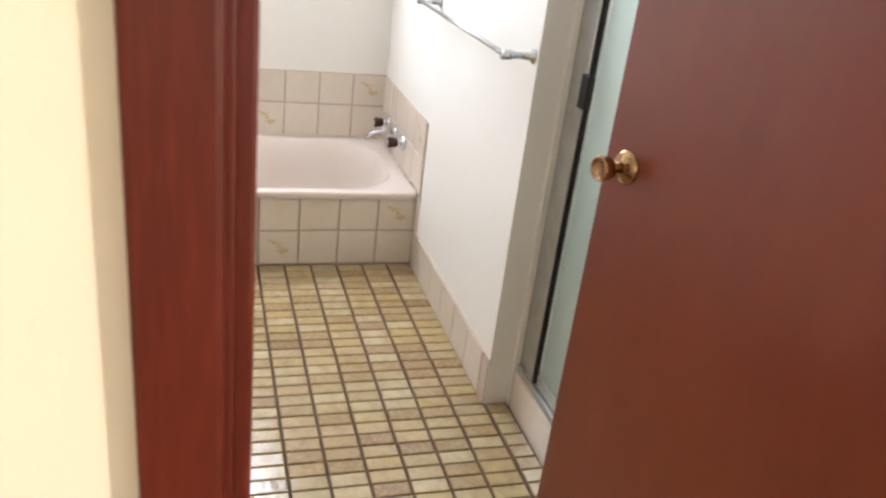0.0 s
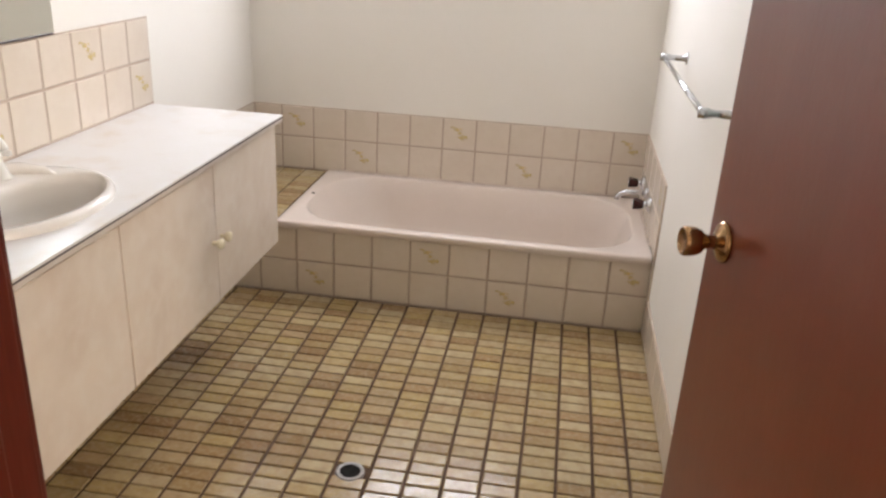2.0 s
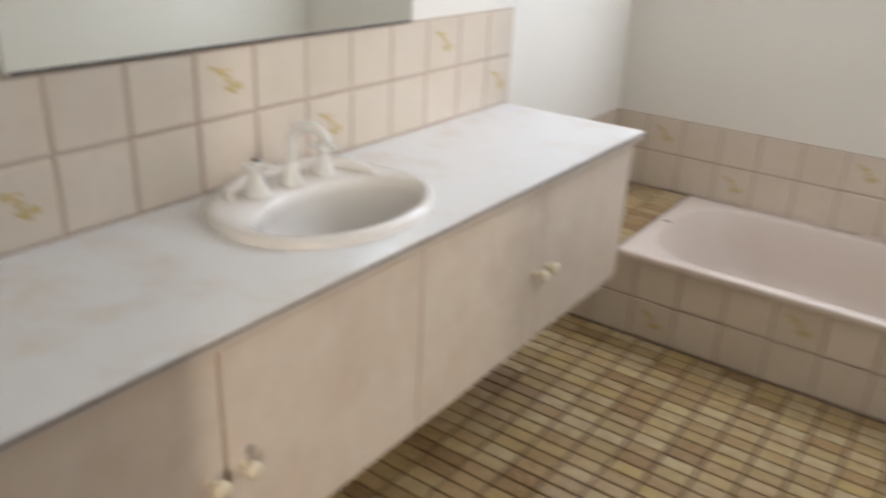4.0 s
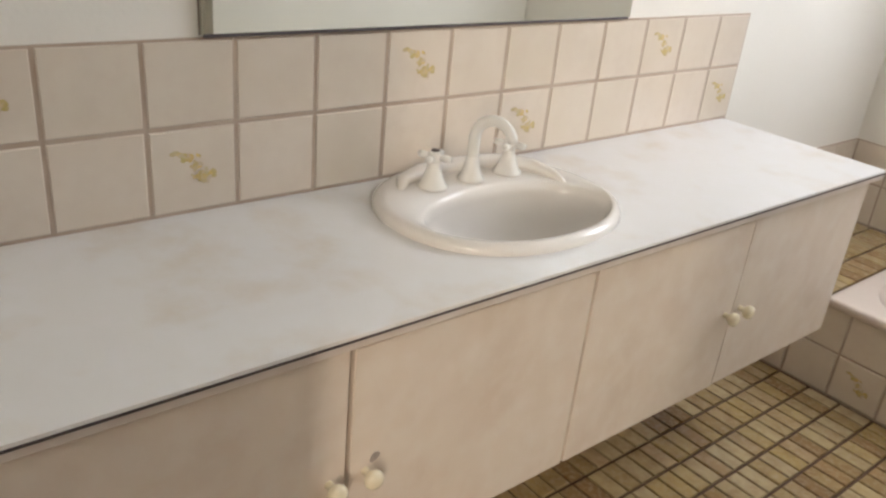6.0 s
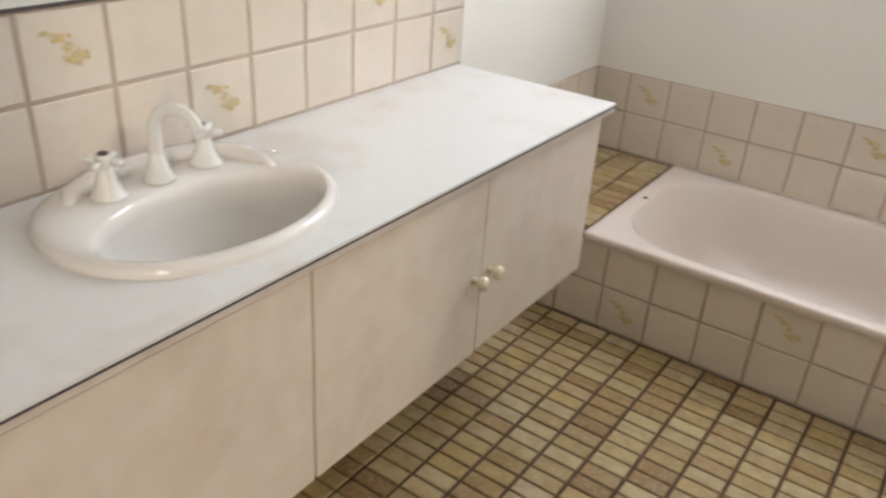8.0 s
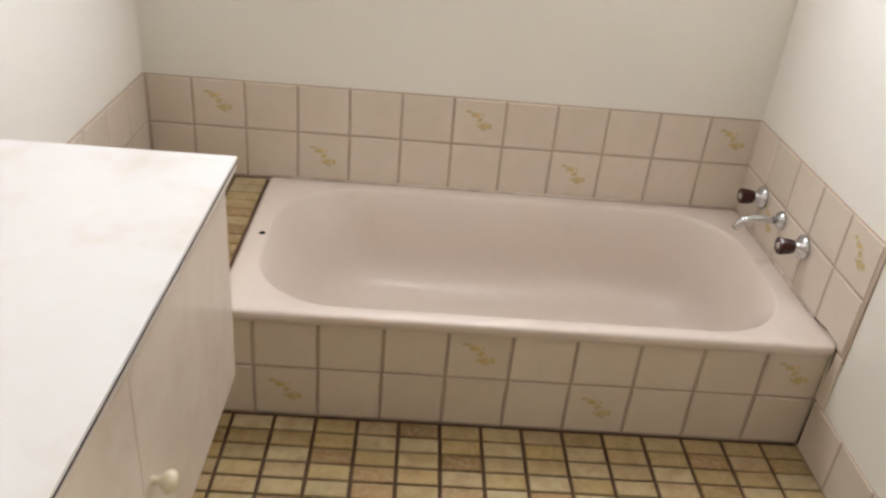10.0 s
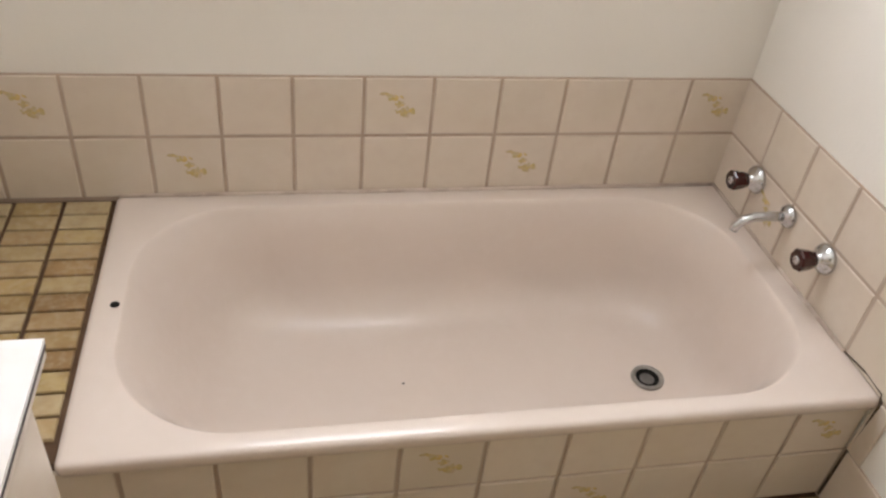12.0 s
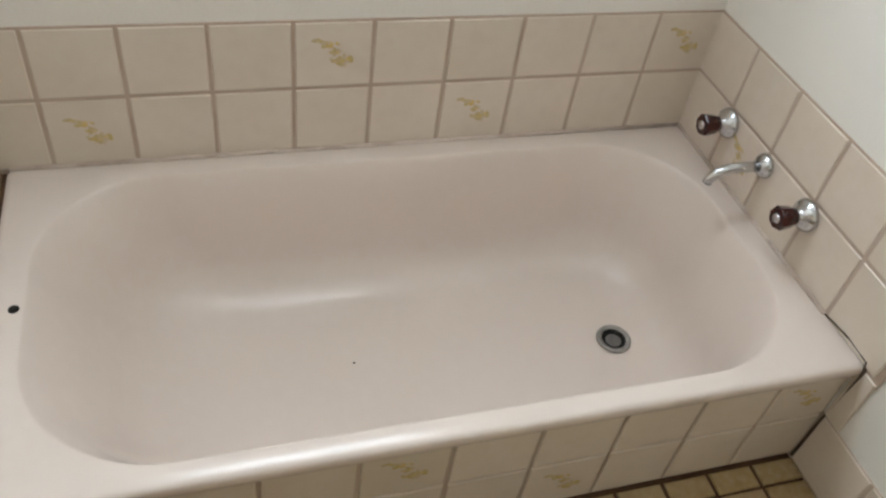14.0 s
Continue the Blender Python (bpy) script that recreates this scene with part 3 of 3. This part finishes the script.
# raised soap ledge behind the taps
part("deck_ridge", tube([(BX + 0.010, BY + 0.190, CZ + 0.006), (BX - 0.030, BY + 0.186, CZ + 0.022), (BX - 0.085, BY + 0.172, CZ + 0.026), (BX - 0.128, BY + 0.138, CZ + 0.027), (BX - 0.152, BY + 0.08, CZ + 0.027), (BX - 0.160, BY, CZ + 0.027),
                         (BX - 0.152, BY - 0.08, CZ + 0.027), (BX - 0.128, BY - 0.138, CZ + 0.027), (BX - 0.100, BY - 0.164, CZ + 0.010)],
                        [0.004, 0.013, 0.018, 0.019, 0.018, 0.018, 0.018, 0.014, 0.004], 12), porcelain, bowl, "raised rounded back ridge", True)

TZ = CZ + 0.020
TY = BY + 0.008   # the taps sit a little off the bowl's middle
for y in (TY - 0.098, TY + 0.100):
    tap = thing("basin_tap", (BX - 0.095, y, TZ), "white basin tap with a flared skirt and cross handle", "tap", "basin taps")
    part("skirt", lathe([(0, 0), (0.030, 0), (0.030, 0.003), (0.024, 0.010), (0.017, 0.028), (0.013, 0.042), (0.012, 0.052)], (BX - 0.095, y, TZ), (0, 0, 1), 24), white_plastic, tap, "flared white skirt", True)
    hub = part("hub", lathe([(0.012, 0.050), (0.014, 0.053), (0.014, 0.068), (0.010, 0.072), (0, 0.073)], (BX - 0.095, y, TZ), (0, 0, 1), 20), white_plastic, tap, "", True)
    for k in range(4):
        a = radians(90 * k + 28)
        d = Vector((math.cos(a), math.sin(a), 0))
        o = Vector((BX - 0.095, y, TZ + 0.061))
        part("arm", tube([o + 0.010 * d, o + 0.026 * d, o + 0.034 * d], [0.006, 0.0075, 0.006], 10), white_plastic, hub, "", True)
    part("cap", lathe([(0.008, 0.0725), (0.008, 0.0755), (0, 0.0765)], (BX - 0.095, y, TZ), (0, 0, 1), 16), chrome if y > TY else dark_seam, hub, "small tap cap", True)
swan = thing("basin_spout", (BX - 0.095, TY, TZ), "white swan-neck basin spout", "spout")
part("skirt", lathe([(0, 0), (0.028, 0), (0.028, 0.003), (0.022, 0.010), (0.016, 0.030), (0.0125, 0.050)], (BX - 0.095, TY, TZ), (0, 0, 1), 24), white_plastic, swan, "", True)
neck, r = [], 0.042
for k in range(6):
    neck.append((BX - 0.095, TY, TZ + 0.045 + 0.0086 * k))
for k in range(1, 13):
    a = math.pi - k * math.pi * 0.95 / 12
    neck.append((BX - 0.095 + 0.93 * (r + r * math.cos(a)), TY + 0.36 * (r + r * math.cos(a)), TZ + 0.088 + r * math.sin(a)))
part("neck", tube(neck, [0.012] * 6 + [0.0115] * 8 + [0.0105] * 4, 16), white_plastic, swan, "curved white neck", True)

# ---- mirror above the backsplash ----
mirror = thing("mirror", (L, -2.0, 1.096), "frameless wall mirror standing on the backsplash tiles", "mirror")
part("mirror_glass", box(L + 0.003, L + 0.009, -2.549, -1.479, 1.0975, 1.93, 0.001), mirror_silver, mirror)
part("bottom_channel", box(L + 0.002, L + 0.012, -2.540, -1.488, 1.0945, 1.0995), dark_seam, mirror, "thin dark bottom channel")

# ---- floor drain ----
drain = thing("floor_drain", (0.978, -1.811, 0), "round chrome floor drain with a dark opening", "floor drain")
part("plate", lathe([(0.041, -0.003), (0.041, 0.0036), (0.039, 0.0050), (0.034, 0.0046), (0.028, 0.003)], (0.978, -1.811, 0), (0, 0, 1), 32), drain_ring, drain, "", True)
# flat disc above the tiles, its colour is the shade of the hole
part("cup", lathe([(0.0295, 0.0034), (0.027, 0.0028), (0, 0.0026)], (0.978, -1.811, 0), (0, 0, 1), 28), drain_dark, drain, "dark disc as the shaded drain opening", True)

# ---- tiled bath front and ledge ----
bath_front = solid("bath_front", box(L, W, -0.729, -0.70, -0.02, 0.286), tile_grout, "tiled front panel of the bathtub", "bath panel")
ledge = solid("bath_ledge", box(L, BL - 0.002, -0.729, 0, 0.10, 0.3035), floor_grout, "tiled ledge beside the bathtub", "ledge")

# ---- wall tiles, one by one ----
tile_meshes = {}


def tile_mesh(w, h, d, mat, bevel=0.0022):
    key = (round(w, 4), round(h, 4), d, mat.name)
    if key not in tile_meshes:
        a, b, c = w / 2, h / 2, bevel
        v = [(x, y, z) for x, y, z in ((-a, -b, 0), (a, -b, 0), (a, b, 0), (-a, b, 0), (-a, -b, d - c), (a, -b, d - c), (a, b, d - c), (-a, b, d - c),
                                       (-a + c, -b + c, d), (a - c, -b + c, d), (a - c, b - c, d), (-a + c, b - c, d))]
        f = [(8, 9, 10, 11)] + [(i, (i + 1) % 4, (i + 1) % 4 + 4, i + 4) for i in range(4)] + [(i + 4, (i + 1) % 4 + 4, (i + 1) % 4 + 8, i + 8) for i in range(4)]
        me = bpy.data.meshes.new("tile")
        me.from_pydata(v, [], f)
        me.materials.append(mat)
        tile_meshes[key] = me
    return tile_meshes[key]


def motif_mesh():
    """A painted sprig in tile coordinates: olive leaves above, a stem, and an ochre flower head below."""
    bm = bmesh.new()
    rng = random.Random(5)
    sprig = [(-0.034, 0.033, 0.0085, 0.0045, 10), (-0.024, 0.030, 0.0075, 0.0045, 165)]
    for cx, cy, reach, count, size in ((-0.014, 0.024, 0.011, 11, 0.0052), (0.002, 0.008, 0.010, 9, 0.0048), (0.021, -0.012, 0.016, 18, 0.0062), (0.007, 0.025, 0.004, 2, 0.0038), (-0.002, -0.010, 0.005, 3, 0.0036)):
        for k in range(count):
            a, d = 2.4 * k + rng.uniform(-0.4, 0.4), reach * math.sqrt((k + 0.3) / count)
            sprig.append((cx + d * math.cos(a), cy + 0.72 * d * math.sin(a), size * rng.uniform(0.8, 1.3), size * rng.uniform(0.5, 0.85), rng.uniform(0, 180)))
    for i, (x, y, a, b, deg) in enumerate(sprig):
        c, s = math.cos(radians(deg)), math.sin(radians(deg))
        ring = []
        for k in range(10):
            t = 2 * math.pi * k / 10
            j = rng.uniform(0.8, 1.15)
            px, py = a * j * math.cos(t), b * j * math.sin(t)
            ring.append(bm.verts.new((x + c * px - s * py, y + s * px + c * py, 0.0059 + 0.00004 * i)))
        bm.faces.new(ring)
    return finish(bm, "flower_motif", motif_paint)


motif = motif_mesh()
tile_rng = random.Random(11)


def lay(parent, at, u, n, w, h, mat=None, flower=False, deep=0.0057, name="tile"):
    """One tile on a surface: u is its width's direction, n the surface's normal."""
    u, n = Vector(u), Vector(n)
    v = n.cross(u)
    ob = new(name, tile_mesh(w, h, deep, mat or tile_glaze))
    tilt = pose(0, 0, 0, tile_rng.uniform(-0.25, 0.25), tile_rng.uniform(-0.25, 0.25), tile_rng.uniform(-0.2, 0.2))
    ob.parent = parent
    ob.matrix_parent_inverse = Matrix.Translation(-Vector(parent.location))
    ob.matrix_basis = Matrix.Translation(Vector(at) + n * tile_rng.uniform(-0.0003, 0.0003)) @ Matrix((u, v, n)).transposed().to_4x4() @ tilt
    if flower:
        leafy = new("flower_motif", motif)
        leafy.parent = ob
        tagged(leafy, "ochre and olive painted sprig")
    return ob


GAP = 0.0074
T = TILE - GAP
ZROWS = (RIM - 0.006, 0.468, 0.6155)

# grout beds, 4 mm proud of the paint
solid("grout_back", box(L, W, -0.004, 0, RIM - 0.02, 0.6155), tile_grout, "tile joints on the back wall", "grout")
solid("grout_right", box(W - 0.004, W, -0.785, 0, RIM - 0.02, 0.6155), tile_grout, "tile joints on the wall by the taps", "grout")
solid("grout_left", box(L, L + 0.004, -0.735, 0, 0.3035, 0.6155), tile_grout, "tile joints beside the ledge", "grout")
solid("grout_vanity", box(L, L + 0.004, DOOR_Y, -0.946, CZ - 0.004, 1.094), tile_grout, "tile joints of the backsplash", "grout")
solid("grout_skirting", box(W - 0.004, W, CUT + 0.003, -0.7275, -0.004, 0.155), tile_grout, "tile joints of the skirting", "grout")

for i in range(12):
    for r in range(2):
        z0, z1 = ZROWS[r], ZROWS[r + 1]
        x0, x1 = max(W - (i + 1) * TILE, L + 0.008), W - i * TILE
        lay(wall_back, ((x0 + x1) / 2, -0.0005, (z0 + z1) / 2), (1, 0, 0), (0, -1, 0), x1 - x0 - GAP, z1 - z0 - GAP, flower=(r == 1 and i in (0, 5, 10)) or (r == 0 and i in (3, 8)))
    for r, (z0, z1) in enumerate(((0.002, 0.149), (0.149, 0.288))):
        x0, x1 = max(W - (i + 1) * TILE, L + 0.003), W - i * TILE
        lay(bath_front, ((x0 + x1) / 2, -0.7285, (z0 + z1) / 2), (1, 0, 0), (0, -1, 0), x1 - x0 - GAP, z1 - z0 - GAP, flower=(r == 1 and i in (0, 5, 10)) or (r == 0 and i in (3, 8)))
for i in range(5):
    for r in range(2):
        z0, z1 = ZROWS[r], ZROWS[r + 1]
        lay(wall_right, (W - 0.0005, -(i + 0.5) * TILE, (z0 + z1) / 2), (0, -1, 0), (-1, 0, 0), T, z1 - z0 - GAP, flower=(r == 0 and i == 1) or (r == 1 and i == 4))
        lay(wall_left, (L + 0.0005, -(i + 0.5) * TILE if i < 4 else -0.678, (z0 + z1) / 2), (0, 1, 0), (1, 0, 0), T if i < 4 else 0.111, z1 - z0 - GAP)
# narrow strip and skirting along the right wall
lay(wall_right, (W - 0.0005, -0.7605, 0.232), (0, -1, 0), (-1, 0, 0), 0.045, 0.150)
for i in range(6):
    y1 = -0.740 - i * TILE
    y0 = max(y1 - TILE, CUT + 0.004)
    lay(wall_right, (W - 0.0005, (y0 + y1) / 2, 0.0785), (0, -1, 0), (-1, 0, 0), y1 - y0 - GAP, 0.1505)
# backsplash
S8 = -1.556
for k in range(-2, 12):
    y0, y1 = S8 + (k - 8) * TILE, S8 + (k - 7) * TILE
    y0, y1 = max(y0, DOOR_Y + 0.018), min(y1, -0.9476)
    for r, (z0, z1) in enumerate(((CZ + 0.002, 0.949), (0.949, 1.0935))):
        lay(wall_left, (L + 0.0005, (y0 + y1) / 2, (z0 + z1) / 2), (0, 1, 0), (1, 0, 0), y1 - y0 - GAP, z1 - z0 - GAP, flower=(r == 1 and k in (-1, 4, 9)) or (r == 0 and k in (1, 6, 11)))

# ---- floor and ledge tiles ----
FH = ROW - 0.0060
spots = []
for c in range(19):
    x1 = W - c * COL
    x0 = max(x1 - COL, L)
    if x1 - x0 < 0.03:
        continue
    r = 0
    while FRONT - 0.002 - (r + 1) * ROW > DOOR_Y:
        spots.append((c, r, x0, x1, FRONT - 0.002 - (r + 0.5) * ROW))
        r += 1
rest = []
for c, r, x0, x1, y in spots:
    if math.hypot((x0 + x1) / 2 - 0.978, y + 1.811) < 0.035:
        continue
    if c < 13 and r < 23:
        lay(floor, ((x0 + x1) / 2, y, -0.005), (1, 0, 0), (0, 0, 1), x1 - x0 - 0.0088, FH, floor_tile_one, deep=0.007, name="floor_tile")
    else:
        rest.append(((x0 + x1) / 2, y, x1 - x0 - 0.0088, FH, -0.005, 0.007))
for y in [CUT - 0.004 - ROW * (k + 0.5) for k in range(26)]:
    if y > DOOR_Y + 0.03:
        rest.append((1.898, y, 0.062, FH, -0.005, 0.007))


def joined_tiles(name, rows, parent, mat, label):
    v, f = [], []
    for x, y, w, h, z, d in rows:
        a, b, c, n = w / 2, h / 2, 0.0018, len(v)
        v += [(x - a, y - b, z), (x + a, y - b, z), (x + a, y + b, z), (x - a, y + b, z), (x - a, y - b, z + d - c), (x + a, y - b, z + d - c), (x + a, y + b, z + d - c), (x - a, y + b, z + d - c),
              (x - a + c, y - b + c, z + d), (x + a - c, y - b + c, z + d), (x + a - c, y + b - c, z + d), (x - a + c, y + b - c, z + d)]
        f += [tuple(n + i for i in (8, 9, 10, 11))] + [(n + i, n + (i + 1) % 4, n + (i + 1) % 4 + 4, n + i + 4) for i in range(4)] + [(n + i + 4, n + (i + 1) % 4 + 4, n + (i + 1) % 4 + 8, n + i + 8) for i in range(4)]
    me = bpy.data.meshes.new(name)
    me.from_pydata(v, [], f)
    me.materials.append(mat)
    ob = new(name, me)
    ob.parent = parent
    return tagged(ob, label, "", "", "stuff")


joined_tiles("floor_tiles", rest, floor, floor_tile_many, "small ochre glazed floor tiles")
for c in range(4):
    x1 = BL - 0.006 - c * COL
    x0 = max(x1 - COL, L + 0.006)
    if x1 - x0 < 0.03:
        continue
    for r in range(13):
        lay(ledge, ((x0 + x1) / 2, -0.012 - (r + 0.5) * ROW, 0.3035), (1, 0, 0), (0, 0, 1), x1 - x0 - 0.0088, FH, floor_tile_one, deep=0.007, name="ledge_tile")
